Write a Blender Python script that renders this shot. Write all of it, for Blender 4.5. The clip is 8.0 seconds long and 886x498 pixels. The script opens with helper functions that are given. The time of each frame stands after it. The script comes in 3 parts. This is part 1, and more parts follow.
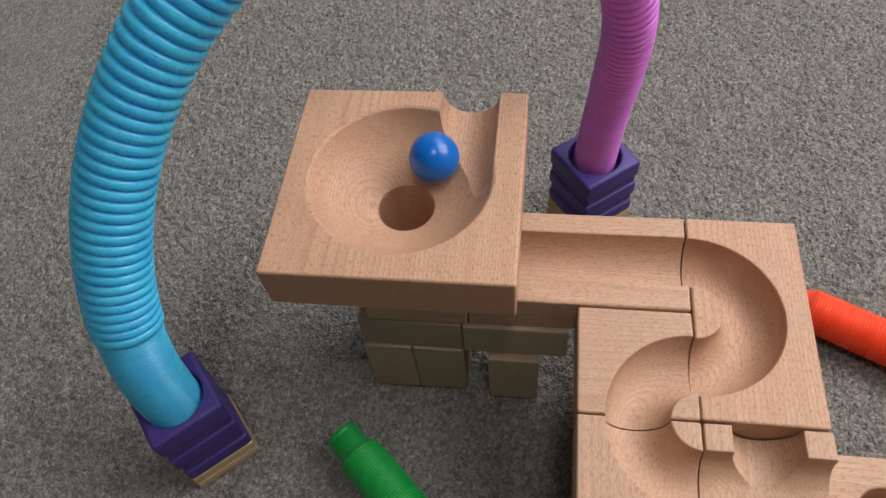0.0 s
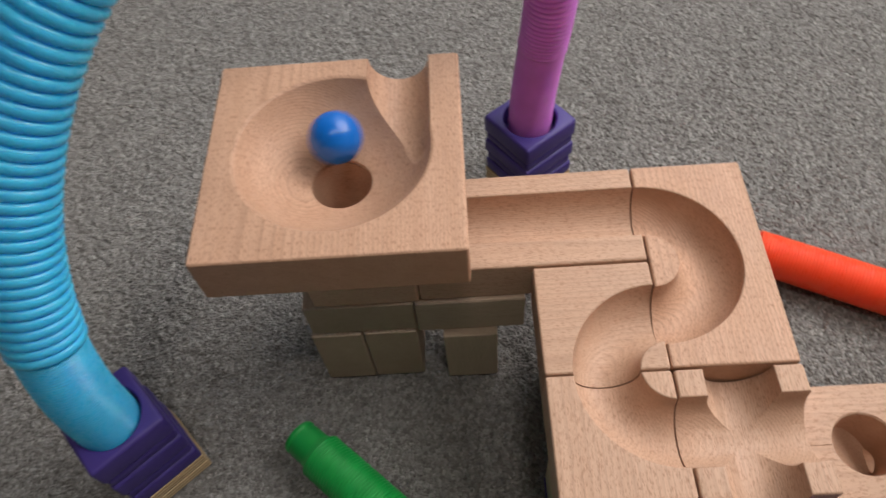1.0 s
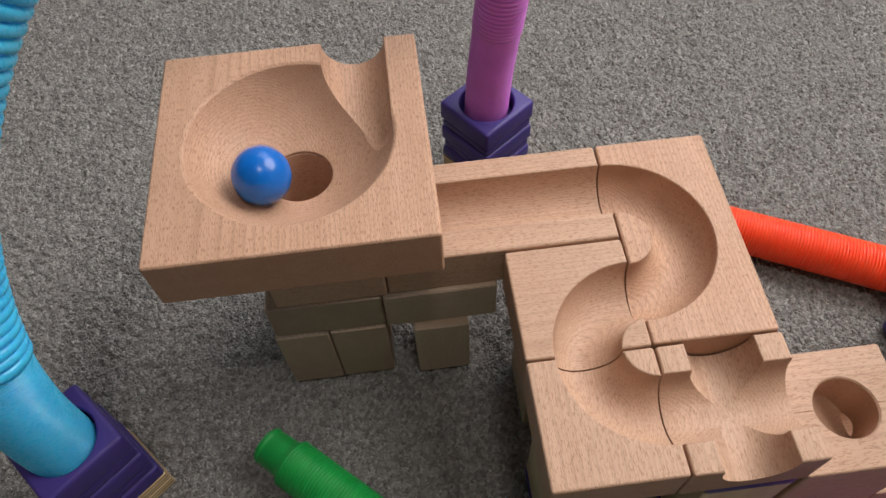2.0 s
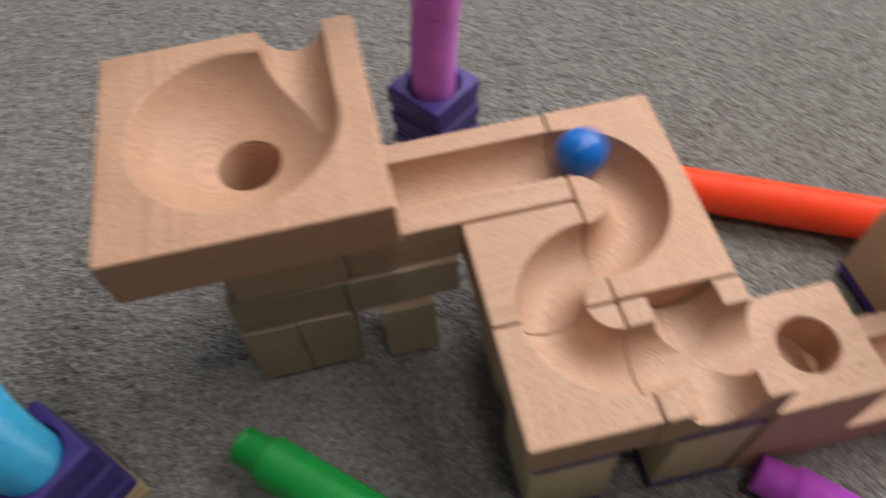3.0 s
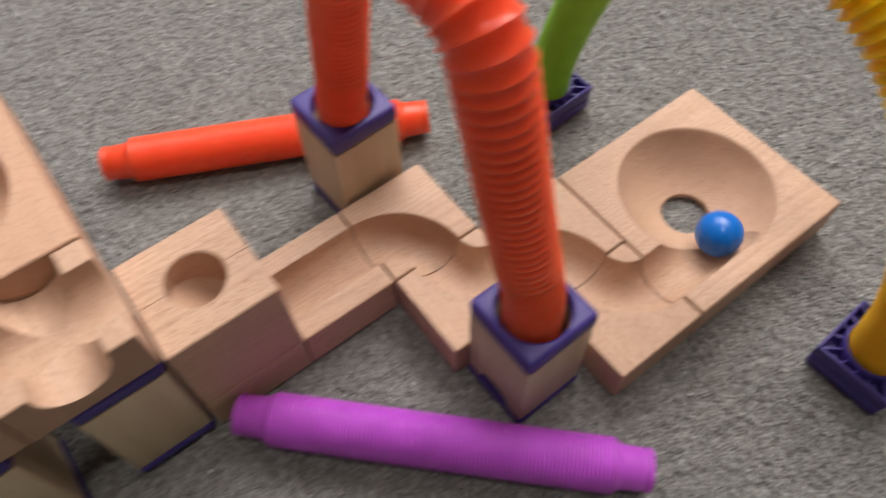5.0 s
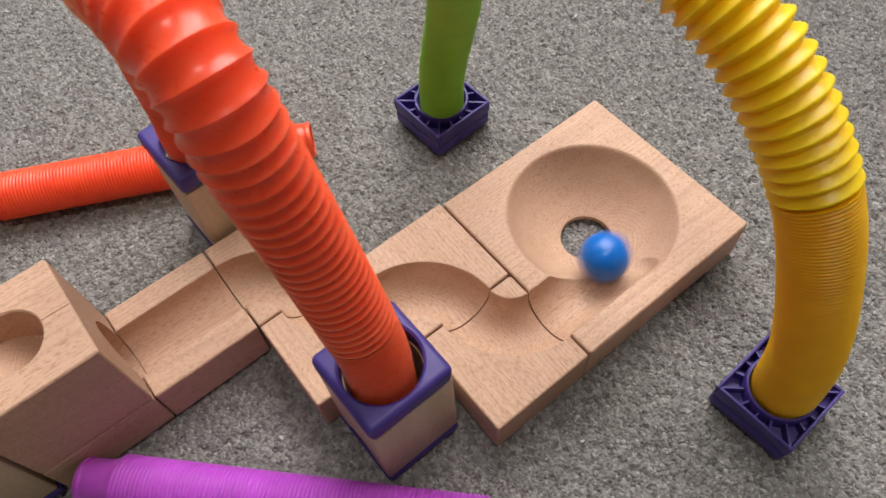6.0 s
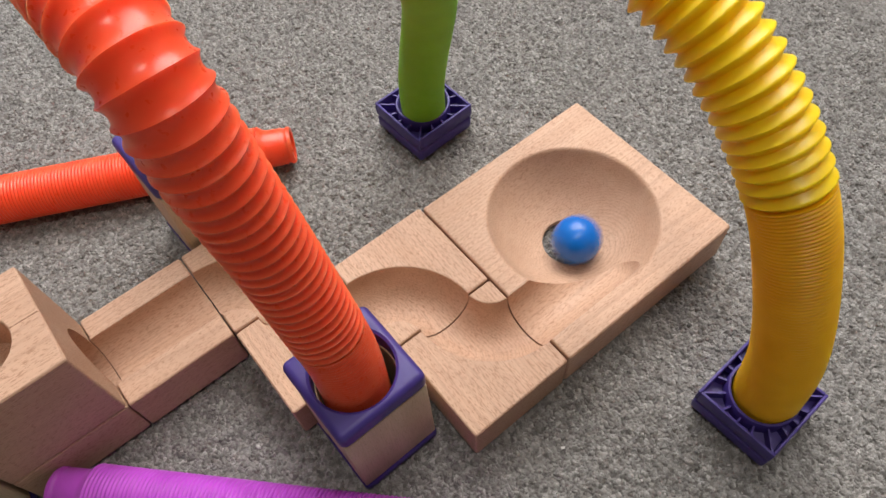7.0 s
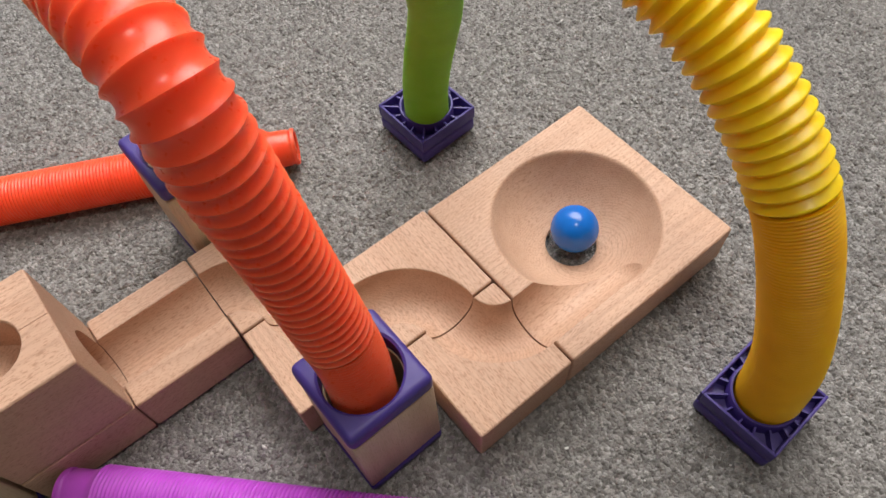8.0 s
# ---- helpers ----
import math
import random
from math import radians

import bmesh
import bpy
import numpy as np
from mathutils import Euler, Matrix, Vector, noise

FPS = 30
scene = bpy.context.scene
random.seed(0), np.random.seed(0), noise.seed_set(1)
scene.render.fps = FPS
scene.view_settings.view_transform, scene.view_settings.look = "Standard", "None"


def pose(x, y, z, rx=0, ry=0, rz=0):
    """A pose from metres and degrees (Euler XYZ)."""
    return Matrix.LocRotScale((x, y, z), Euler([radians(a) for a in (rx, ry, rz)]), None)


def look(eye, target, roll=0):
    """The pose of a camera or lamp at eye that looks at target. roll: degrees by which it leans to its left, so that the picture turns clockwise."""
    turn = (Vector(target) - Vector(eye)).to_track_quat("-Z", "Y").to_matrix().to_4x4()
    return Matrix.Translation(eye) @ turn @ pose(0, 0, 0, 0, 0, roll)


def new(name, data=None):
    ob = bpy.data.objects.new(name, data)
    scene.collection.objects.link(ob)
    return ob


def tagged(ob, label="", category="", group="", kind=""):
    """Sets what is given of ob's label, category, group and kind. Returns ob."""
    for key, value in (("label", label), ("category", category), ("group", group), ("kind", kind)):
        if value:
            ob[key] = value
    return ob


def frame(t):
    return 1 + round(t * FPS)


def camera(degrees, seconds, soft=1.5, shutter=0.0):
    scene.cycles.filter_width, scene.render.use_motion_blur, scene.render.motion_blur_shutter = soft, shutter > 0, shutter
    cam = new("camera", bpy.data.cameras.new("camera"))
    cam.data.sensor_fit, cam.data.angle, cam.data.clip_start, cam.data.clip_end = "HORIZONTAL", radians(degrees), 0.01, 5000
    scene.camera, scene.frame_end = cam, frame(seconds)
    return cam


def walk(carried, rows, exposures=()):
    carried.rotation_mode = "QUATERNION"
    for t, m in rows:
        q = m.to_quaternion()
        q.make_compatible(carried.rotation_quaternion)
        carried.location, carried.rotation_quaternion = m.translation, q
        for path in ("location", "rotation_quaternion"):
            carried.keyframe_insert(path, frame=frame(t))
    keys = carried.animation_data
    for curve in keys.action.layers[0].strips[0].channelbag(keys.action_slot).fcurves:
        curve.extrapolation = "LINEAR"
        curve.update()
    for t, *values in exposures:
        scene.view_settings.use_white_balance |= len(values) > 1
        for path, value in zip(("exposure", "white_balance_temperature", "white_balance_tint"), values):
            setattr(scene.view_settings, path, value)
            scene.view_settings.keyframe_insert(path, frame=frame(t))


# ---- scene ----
cam = camera(62.73, 8.0, 1.5, 0.7)
PATH = [
    (0, (-0.0831, -0.1347, 0.4666), (-0.1467, 0.1369, 0.0516), -8.31),
    (0.5, (-0.0903, -0.1398, 0.4580), (-0.1401, 0.1404, 0.0470), -8.24),
    (1, (-0.0904, -0.1356, 0.4414), (-0.1098, 0.1377, 0.0231), -6.86),
    (1.5, (-0.0941, -0.1329, 0.4311), (-0.0903, 0.1391, 0.0116), -4.97),
    (2.8, (-0.1117, -0.1305, 0.4223), (-0.0793, 0.1361, 0.0006), -4.27),
    (3, (-0.0996, -0.1434, 0.4187), (-0.0604, 0.1251, -0.0012), -5.08),
    (3.2, (-0.0765, -0.1567, 0.4119), (-0.0219, 0.1024, -0.0122), -5.06),
    (3.5, (-0.0602, -0.1676, 0.4033), (0.0172, 0.0810, -0.0235), -3.84),
    (3.8, (-0.0391, -0.1781, 0.3978), (0.0622, 0.0663, -0.0265), -2.44),
    (4, (-0.0302, -0.1789, 0.3946), (0.0829, 0.0610, -0.0292), -1.30),
    (4.2, (-0.0166, -0.1858, 0.3904), (0.1007, 0.0525, -0.0333), -2.37),
    (4.5, (0.0055, -0.1944, 0.3857), (0.1325, 0.0344, -0.0404), -1.76),
    (4.8, (0.0594, -0.2212, 0.3901), (0.2013, -0.0078, -0.0392), -2.28),
    (5, (0.0894, -0.2368, 0.3883), (0.2382, -0.0255, -0.0397), -2.47),
    (5.2, (0.1137, -0.2386, 0.3847), (0.2683, -0.0331, -0.0441), -1.71),
    (6.3, (0.1773, -0.2552, 0.3663), (0.3159, -0.0424, -0.0644), -6.30),
    (6.5, (0.1793, -0.2564, 0.3657), (0.3179, -0.0423, -0.0644), -6.53),
    (7, (0.1806, -0.2573, 0.3645), (0.3242, -0.0434, -0.0640), -5.77),
    (7.5, (0.1809, -0.2550, 0.3646), (0.3251, -0.0435, -0.0649), -5.53),
    (8, (0.1769, -0.2533, 0.3687), (0.3225, -0.0432, -0.0611), -4.95),
]
walk(cam, [(t, look(eye, target, roll)) for t, eye, target, roll in PATH], [(0.0, -0.40), (1.5, -0.34), (2.8, -0.29), (3.5, -0.19), (4.5, -0.09), (5.2, -0.02), (6.3, 0.05), (8.0, 0.07)])

# ---- light: a day-lit room, one large window and an added north fill ----
world = bpy.data.worlds.new("daylight")
scene.world = world
world.use_nodes = True
sky = world.node_tree.nodes.new("ShaderNodeTexSky")
sky.sky_type = "NISHITA"
sky.sun_disc = False
sky.sun_elevation = radians(40)
sky.sun_rotation = radians(60)
world.node_tree.links.new(sky.outputs[0], world.node_tree.nodes["Background"].inputs[0])
world.node_tree.nodes["Background"].inputs[1].default_value = 0.1


def room_light(name, eye, target, w, h, watts, colour):
    data = bpy.data.lights.new(name, "AREA")
    data.shape, data.size, data.size_y, data.energy, data.color = "RECTANGLE", w, h, watts, colour
    ob = new(name, data)
    ob.matrix_basis = look(eye, target)
    return ob


# daylight through the large east window
room_light("room_light", (1.04, 0.55, 1.50), (0.15, 0.15, 0.30), 1.5, 1.15, 46, (1.0, 0.97, 0.94))
# added soft fill from the north, with no known window behind it
room_light("room_light", (0.35, 1.54, 1.55), (0.15, 0.30, 0.30), 1.1, 1.0, 9.5, (0.96, 0.98, 1.0))
room_light("ceiling_light", (0.02, -0.50, 2.34), (0.02, -0.40, 0.0), 0.12, 0.12, 5.0, (1.0, 0.93, 0.85))
room_light("ceiling_light", (0.14, -0.50, 2.34), (0.14, -0.40, 0.0), 0.12, 0.12, 5.0, (1.0, 0.93, 0.85))

# ---- materials ----


def material(name):
    m = bpy.data.materials.new(name)
    m.use_nodes = True
    nt = m.node_tree
    return m, nt, nt.nodes["Principled BSDF"]


def add(nt, kind, **inputs):
    n = nt.nodes.new(kind)
    for key, value in inputs.items():
        n.inputs[key.replace("_", " ")].default_value = value
    return n


def ramp(nt, source, stops):
    r = nt.nodes.new("ShaderNodeValToRGB")
    els = r.color_ramp.elements
    while len(els) < len(stops):
        els.new(0.5)
    for e, (p, c) in zip(els, stops):
        e.position, e.color = p, (*c, 1)
    nt.links.new(source, r.inputs[0])
    return r


def mix(nt, kind, factor, a, b):
    n = nt.nodes.new("ShaderNodeMix")
    n.data_type, n.blend_type = "RGBA", kind
    for sock, v in ((n.inputs[0], factor), (n.inputs[6], a), (n.inputs[7], b)):
        if isinstance(v, (int, float)):
            sock.default_value = v
        elif isinstance(v, tuple):
            sock.default_value = (*v, 1)
        else:
            nt.links.new(v, sock)
    return n.outputs[2]


def wood(name, axis, light, dark, fleck, rough=0.5, flecks=0.62, rings=0.65):
    """Solid beech: rings round the grain axis, short dark flecks along it, fine pores in relief."""
    m, nt, bsdf = material(name)
    L = nt.links.new
    co = nt.nodes.new("ShaderNodeTexCoord")
    info = nt.nodes.new("ShaderNodeObjectInfo")
    shift = add(nt, "ShaderNodeVectorMath")
    shift.operation = "MULTIPLY"
    comb = nt.nodes.new("ShaderNodeCombineXYZ")
    for k in range(3):
        L(info.outputs["Random"], comb.inputs[k])
    L(comb.outputs[0], shift.inputs[0])
    shift.inputs[1].default_value = (3.1, 1.7, 2.3)
    moved = add(nt, "ShaderNodeVectorMath")
    L(co.outputs["Object"], moved.inputs[0])
    L(shift.outputs[0], moved.inputs[1])

    def stretched(along, across):
        s = nt.nodes.new("ShaderNodeVectorMath")
        s.operation = "MULTIPLY"
        v = [across] * 3
        v[axis] = along
        s.inputs[1].default_value = v
        L(moved.outputs[0], s.inputs[0])
        return s.outputs[0]

    # growth rings
    wob = add(nt, "ShaderNodeTexNoise", Scale=1.0, Detail=2.0)
    L(stretched(4, 18), wob.inputs["Vector"])
    ringv = nt.nodes.new("ShaderNodeVectorMath")
    ringv.operation = "MULTIPLY"
    v = [1.0] * 3
    v[axis] = 0.04
    ringv.inputs[1].default_value = v
    L(co.outputs["Object"], ringv.inputs[0])
    off = nt.nodes.new("ShaderNodeVectorMath")
    offv = [0.05, 0.03, 0.07]
    offv[axis] = 0
    off.inputs[1].default_value = offv
    L(ringv.outputs[0], off.inputs[0])
    length = nt.nodes.new("ShaderNodeVectorMath")
    length.operation = "LENGTH"
    L(off.outputs[0], length.inputs[0])
    warp = nt.nodes.new("ShaderNodeMath")
    warp.operation = "MULTIPLY_ADD"
    L(wob.outputs[0], warp.inputs[0])
    warp.inputs[1].default_value = 0.004
    L(length.outputs["Value"], warp.inputs[2])
    saw = nt.nodes.new("ShaderNodeMath")
    saw.operation = "MULTIPLY"
    saw.inputs[1].default_value = 820.0
    L(warp.outputs[0], saw.inputs[0])
    fr = nt.nodes.new("ShaderNodeMath")
    fr.operation = "FRACT"
    L(saw.outputs[0], fr.inputs[0])
    ringc = ramp(nt, fr.outputs[0], [(0.0, (0.15,) * 3), (0.6, (0.3,) * 3), (0.9, (1, 1, 1)), (1.0, (0.2,) * 3)])
    # broad streaks
    streak = add(nt, "ShaderNodeTexNoise", Scale=1.0, Detail=3.0, Roughness=0.6)
    L(stretched(7, 110), streak.inputs["Vector"])
    streakc = ramp(nt, streak.outputs[0], [(0.3, (0, 0, 0)), (0.7, (1, 1, 1))])
    base = mix(nt, "MIX", streakc.outputs[0], light, dark)
    ringmix = nt.nodes.new("ShaderNodeMath")
    ringmix.operation = "MULTIPLY"
    ringmix.inputs[1].default_value = rings
    L(ringc.outputs[0], ringmix.inputs[0])
    base = mix(nt, "MIX", ringmix.outputs[0], base, tuple(c * 0.8 for c in dark))
    # flecks
    fl = add(nt, "ShaderNodeTexNoise", Scale=1.0, Detail=1.0)
    L(stretched(380, 2300), fl.inputs["Vector"])
    flc = ramp(nt, fl.outputs[0], [(0.575, (0, 0, 0)), (0.64, (1, 1, 1))])
    fm = nt.nodes.new("ShaderNodeMath")
    fm.operation = "MULTIPLY"
    fm.inputs[1].default_value = flecks
    L(flc.outputs[0], fm.inputs[0])
    base = mix(nt, "MIX", fm.outputs[0], base, fleck)
    # fine fibre
    fib = add(nt, "ShaderNodeTexNoise", Scale=1.0, Detail=2.0)
    L(stretched(60, 2600), fib.inputs["Vector"])
    fibc = ramp(nt, fib.outputs[0], [(0.25, (0.86,) * 3), (0.75, (1.08,) * 3)])
    base = mix(nt, "MULTIPLY", 0.8, base, fibc.outputs[0])
    # end grain drinks more oil and stays darker
    face = nt.nodes.new("ShaderNodeSeparateXYZ")
    L(co.outputs["Normal"], face.inputs[0])
    size = nt.nodes.new("ShaderNodeMath")
    size.operation = "ABSOLUTE"
    L(face.outputs[axis], size.inputs[0])
    endc = ramp(nt, size.outputs[0], [(0.75, (1, 1, 1)), (0.97, (0.82, 0.80, 0.775))])
    base = mix(nt, "MULTIPLY", 1.0, base, endc.outputs[0])
    # handled patches and piece-to-piece change
    dirt = add(nt, "ShaderNodeTexNoise", Scale=32.0, Detail=3.0)
    L(moved.outputs[0], dirt.inputs["Vector"])
    dirtc = ramp(nt, dirt.outputs[0], [(0.3, (0.965, 0.955, 0.95)), (0.65, (1.02, 1.02, 1.02))])
    base = mix(nt, "MULTIPLY", 0.9, base, dirtc.outputs[0])
    own = ramp(nt, info.outputs["Random"], [(0.0, (0.94, 0.93, 0.92)), (1.0, (1.05, 1.05, 1.05))])
    base = mix(nt, "MULTIPLY", 1.0, base, own.outputs[0])
    L(base, bsdf.inputs["Base Color"])
    rr = ramp(nt, dirt.outputs[0], [(0.3, (rough - 0.08,) * 3), (0.7, (rough + 0.1,) * 3)])
    L(rr.outputs[0], bsdf.inputs["Roughness"])
    bsdf.inputs["Specular IOR Level"].default_value = 0.35
    b1 = add(nt, "ShaderNodeBump", Strength=0.25, Distance=0.0003)
    L(fib.outputs[0], b1.inputs["Height"])
    b2 = add(nt, "ShaderNodeBump", Strength=0.35, Distance=0.0003)
    b2.invert = True
    L(flc.outputs[0], b2.inputs["Height"])
    L(b1.outputs[0], b2.inputs["Normal"])
    L(b2.outputs[0], bsdf.inputs["Normal"])
    return m


BL, BD, BF = (0.675, 0.44, 0.312), (0.605, 0.38, 0.26), (0.34, 0.17, 0.095)
red_beech = wood("streaky_beech", 1, (0.685, 0.42, 0.288), (0.60, 0.355, 0.232), (0.31, 0.14, 0.075), 0.5, 0.65, 0.8)
# same beech, greyed in its colour for the shade under the run
shaded_beech = [wood(f"shade_toned_beech_{a}", k, (0.62, 0.485, 0.365), (0.53, 0.405, 0.30), (0.30, 0.20, 0.13), 0.6, 0.4, 0.95) for k, a in enumerate("xyz")]
beech = [wood(f"beech_{a}", k, BL, BD, BF) for k, a in enumerate("xyz")]
pine = [wood(f"pale_box_wood_{a}", k, (0.66, 0.525, 0.36), (0.57, 0.43, 0.275), (0.33, 0.2, 0.1), 0.5, 0.25, 0.2) for k, a in enumerate("xyz")]


def plywood():
    m, nt, bsdf = material("layered_plywood")
    L = nt.links.new
    co = nt.nodes.new("ShaderNodeTexCoord")
    sep = nt.nodes.new("ShaderNodeSeparateXYZ")
    L(co.outputs["Object"], sep.inputs[0])
    mul = nt.nodes.new("ShaderNodeMath")
    mul.operation = "MULTIPLY"
    mul.inputs[1].default_value = 330
    L(sep.outputs[2], mul.inputs[0])
    fr = nt.nodes.new("ShaderNodeMath")
    fr.operation = "FRACT"
    L(mul.outputs[0], fr.inputs[0])
    lay = ramp(nt, fr.outputs[0], [(0.0, (0.34, 0.22, 0.11)), (0.45, (0.40, 0.27, 0.14)), (0.55, (0.66, 0.5, 0.3)), (1.0, (0.6, 0.44, 0.26))])
    n = add(nt, "ShaderNodeTexNoise", Scale=250.0, Detail=3.0)
    L(co.outputs["Object"], n.inputs["Vector"])
    nc = ramp(nt, n.outputs[0], [(0.3, (0.85,) * 3), (0.7, (1.1,) * 3)])
    L(mix(nt, "MULTIPLY", 0.8, lay.outputs[0], nc.outputs[0]), bsdf.inputs["Base Color"])
    bsdf.inputs["Roughness"].default_value = 0.6
    return m


ply = plywood()


def plastic(name, colour, rough, through_light=0.0, scuff=0.08):
    m, nt, bsdf = material(name)
    L = nt.links.new
    co = nt.nodes.new("ShaderNodeTexCoord")
    n = add(nt, "ShaderNodeTexNoise", Scale=70.0, Detail=4.0)
    L(co.outputs["Object"], n.inputs["Vector"])
    c = ramp(nt, n.outputs[0], [(0.3, tuple(v * 0.9 for v in colour)), (0.7, tuple(min(1, v * 1.06 + 0.004) for v in colour))])
    L(c.outputs[0], bsdf.inputs["Base Color"])
    n2 = add(nt, "ShaderNodeTexNoise", Scale=400.0, Detail=3.0)
    L(co.outputs["Object"], n2.inputs["Vector"])
    r = ramp(nt, n2.outputs[0], [(0.3, (rough - scuff / 2,) * 3), (0.75, (rough + scuff,) * 3)])
    L(r.outputs[0], bsdf.inputs["Roughness"])
    b = add(nt, "ShaderNodeBump", Strength=0.06, Distance=0.0004)
    L(n2.outputs[0], b.inputs["Height"])
    L(b.outputs[0], bsdf.inputs["Normal"])
    if through_light:
        # blown plastic: light soaks through the walls
        bsdf.subsurface_method = "RANDOM_WALK"
        bsdf.inputs["Subsurface Weight"].default_value = through_light
        bsdf.inputs["Subsurface Radius"].default_value = (1.0, 1.0, 1.0)
        bsdf.inputs["Subsurface Scale"].default_value = 0.008
        bsdf.inputs["Specular IOR Level"].default_value = 0.45
    return m


indigo = plastic("indigo_moulded_plastic", (0.048, 0.027, 0.20), 0.46)
tube_blue = plastic("sky_blue_tube_plastic", (0.06, 0.54, 1.0), 0.28, 0.7)
tube_purple = plastic("orchid_purple_tube_plastic", (0.53, 0.085, 0.62), 0.34, 0.4)
tube_red = plastic("scarlet_tube_plastic", (1.0, 0.080, 0.022), 0.3, 0.8)
tube_orchid = plastic("pale_orchid_tube_plastic", (0.72, 0.20, 0.78), 0.34, 0.7)
tube_green = plastic("leaf_green_tube_plastic", (0.21, 0.52, 0.012), 0.4, 0.6)
tube_dark_green = plastic("emerald_green_tube_plastic", (0.009, 0.34, 0.06), 0.36, 0.3)
tube_yellow = plastic("golden_yellow_tube_plastic", (1.0, 0.61, 0.002), 0.36, 0.6)
# same tube closed: denser plastic, plus light bouncing between ribs, as amber colour
tube_yellow_folded = plastic("folded_yellow_tube_plastic", (1.0, 0.45, 0.001), 0.42, 0.6)


def ball_paint():
    m, nt, bsdf = material("blue_lacquer")
    L = nt.links.new
    co = nt.nodes.new("ShaderNodeTexCoord")
    n = add(nt, "ShaderNodeTexNoise", Scale=120.0, Detail=4.0)
    L(co.outputs["Object"], n.inputs["Vector"])
    c = ramp(nt, n.outputs[0], [(0.3, (0.004, 0.135, 0.55)), (0.7, (0.006, 0.165, 0.64))])
    L(c.outputs[0], bsdf.inputs["Base Color"])
    bsdf.inputs["Roughness"].default_value = 0.22
    b = add(nt, "ShaderNodeBump", Strength=0.05, Distance=0.0004)
    L(n.outputs[0], b.inputs["Height"])
    L(b.outputs[0], bsdf.inputs["Normal"])
    return m


lacquer = ball_paint()


def carpet_material():
    m, nt, bsdf = material("grey_heather_carpet")
    L = nt.links.new
    co = nt.nodes.new("ShaderNodeTexCoord")
    warp = add(nt, "ShaderNodeTexNoise", Scale=260.0, Detail=2.0)
    L(co.outputs["Object"], warp.inputs["Vector"])
    bend = nt.nodes.new("ShaderNodeVectorMath")
    bend.operation = "MULTIPLY_ADD"
    bend.inputs[1].default_value = (0.0025, 0.0025, 0.0025)
    L(warp.outputs["Color"], bend.inputs[0])
    L(co.outputs["Object"], bend.inputs[2])
    v = add(nt, "ShaderNodeTexVoronoi", Scale=500.0)
    L(bend.outputs[0], v.inputs["Vector"])
    yarn = ramp(nt, v.outputs["Color"], [(0.0, (0.15, 0.138, 0.128)), (0.35, (0.235, 0.221, 0.208)), (0.65, (0.325, 0.309, 0.293)), (1.0, (0.47, 0.452, 0.430))])
    fine = add(nt, "ShaderNodeTexNoise", Scale=1900.0, Detail=2.0)
    L(co.outputs["Object"], fine.inputs["Vector"])
    finec = ramp(nt, fine.outputs[0], [(0.3, (0.75,) * 3), (0.7, (1.2,) * 3)])
    base = mix(nt, "MULTIPLY", 0.8, yarn.outputs[0], finec.outputs[0])
    big = add(nt, "ShaderNodeTexNoise", Scale=55.0, Detail=4.0)
    L(co.outputs["Object"], big.inputs["Vector"])
    bigc = ramp(nt, big.outputs[0], [(0.35, (0.92,) * 3), (0.65, (1.06,) * 3)])
    base = mix(nt, "MULTIPLY", 0.8, base, bigc.outputs[0])
    L(base, bsdf.inputs["Base Color"])
    bsdf.inputs["Roughness"].default_value = 0.95
    bsdf.inputs["Specular IOR Level"].default_value = 0.1
    bsdf.inputs["Sheen Weight"].default_value = 0.15
    b = add(nt, "ShaderNodeBump", Strength=1.0, Distance=0.0022)
    b.invert = True
    L(v.outputs["Distance"], b.inputs["Height"])
    b2 = add(nt, "ShaderNodeBump", Strength=0.6, Distance=0.0005)
    L(fine.outputs[0], b2.inputs["Height"])
    L(b.outputs[0], b2.inputs["Normal"])
    L(b2.outputs[0], bsdf.inputs["Normal"])
    return m


carpet = carpet_material()


def paint(name, colour):
    m, nt, bsdf = material(name)
    co = nt.nodes.new("ShaderNodeTexCoord")
    n = add(nt, "ShaderNodeTexNoise", Scale=6.0, Detail=5.0)
    nt.links.new(co.outputs["Object"], n.inputs["Vector"])
    c = ramp(nt, n.outputs[0], [(0.3, tuple(v * 0.95 for v in colour)), (0.7, colour)])
    nt.links.new(c.outputs[0], bsdf.inputs["Base Color"])
    bsdf.inputs["Roughness"].default_value = 0.8
    return m


wall_paint = paint("grey_wall_paint", (0.55, 0.53, 0.50))
# invented dark tone that keeps bounced light off the south and west sides
low_bounce_paint = paint("low_bounce_dark_paint", (0.16, 0.155, 0.145))
ceiling_paint = paint("white_ceiling_paint", (0.8, 0.8, 0.78))

# ---- mesh helpers ----
U = 0.06


def finish(me, mat, smooth=35):
    me.materials.clear()
    me.materials.append(mat)
    me.polygons.foreach_set("use_smooth", [smooth > 0] * len(me.polygons))
    if smooth > 0:
        me.set_sharp_from_angle(angle=radians(smooth))
    me.update()
    return me


def mesh_of(bm, name):
    me = bpy.data.meshes.new(name)
    bm.normal_update()
    bm.to_mesh(me)
    bm.free()
    return me


def part(name, bm, mat, parent, label="", smooth=35, place=None):
    """One mesh object under a thing or a part."""
    ob = new(name, finish(mesh_of(bm, name), mat, smooth))
    ob.parent = parent
    if place is not None:
        ob.matrix_basis = place
    return tagged(ob, label)


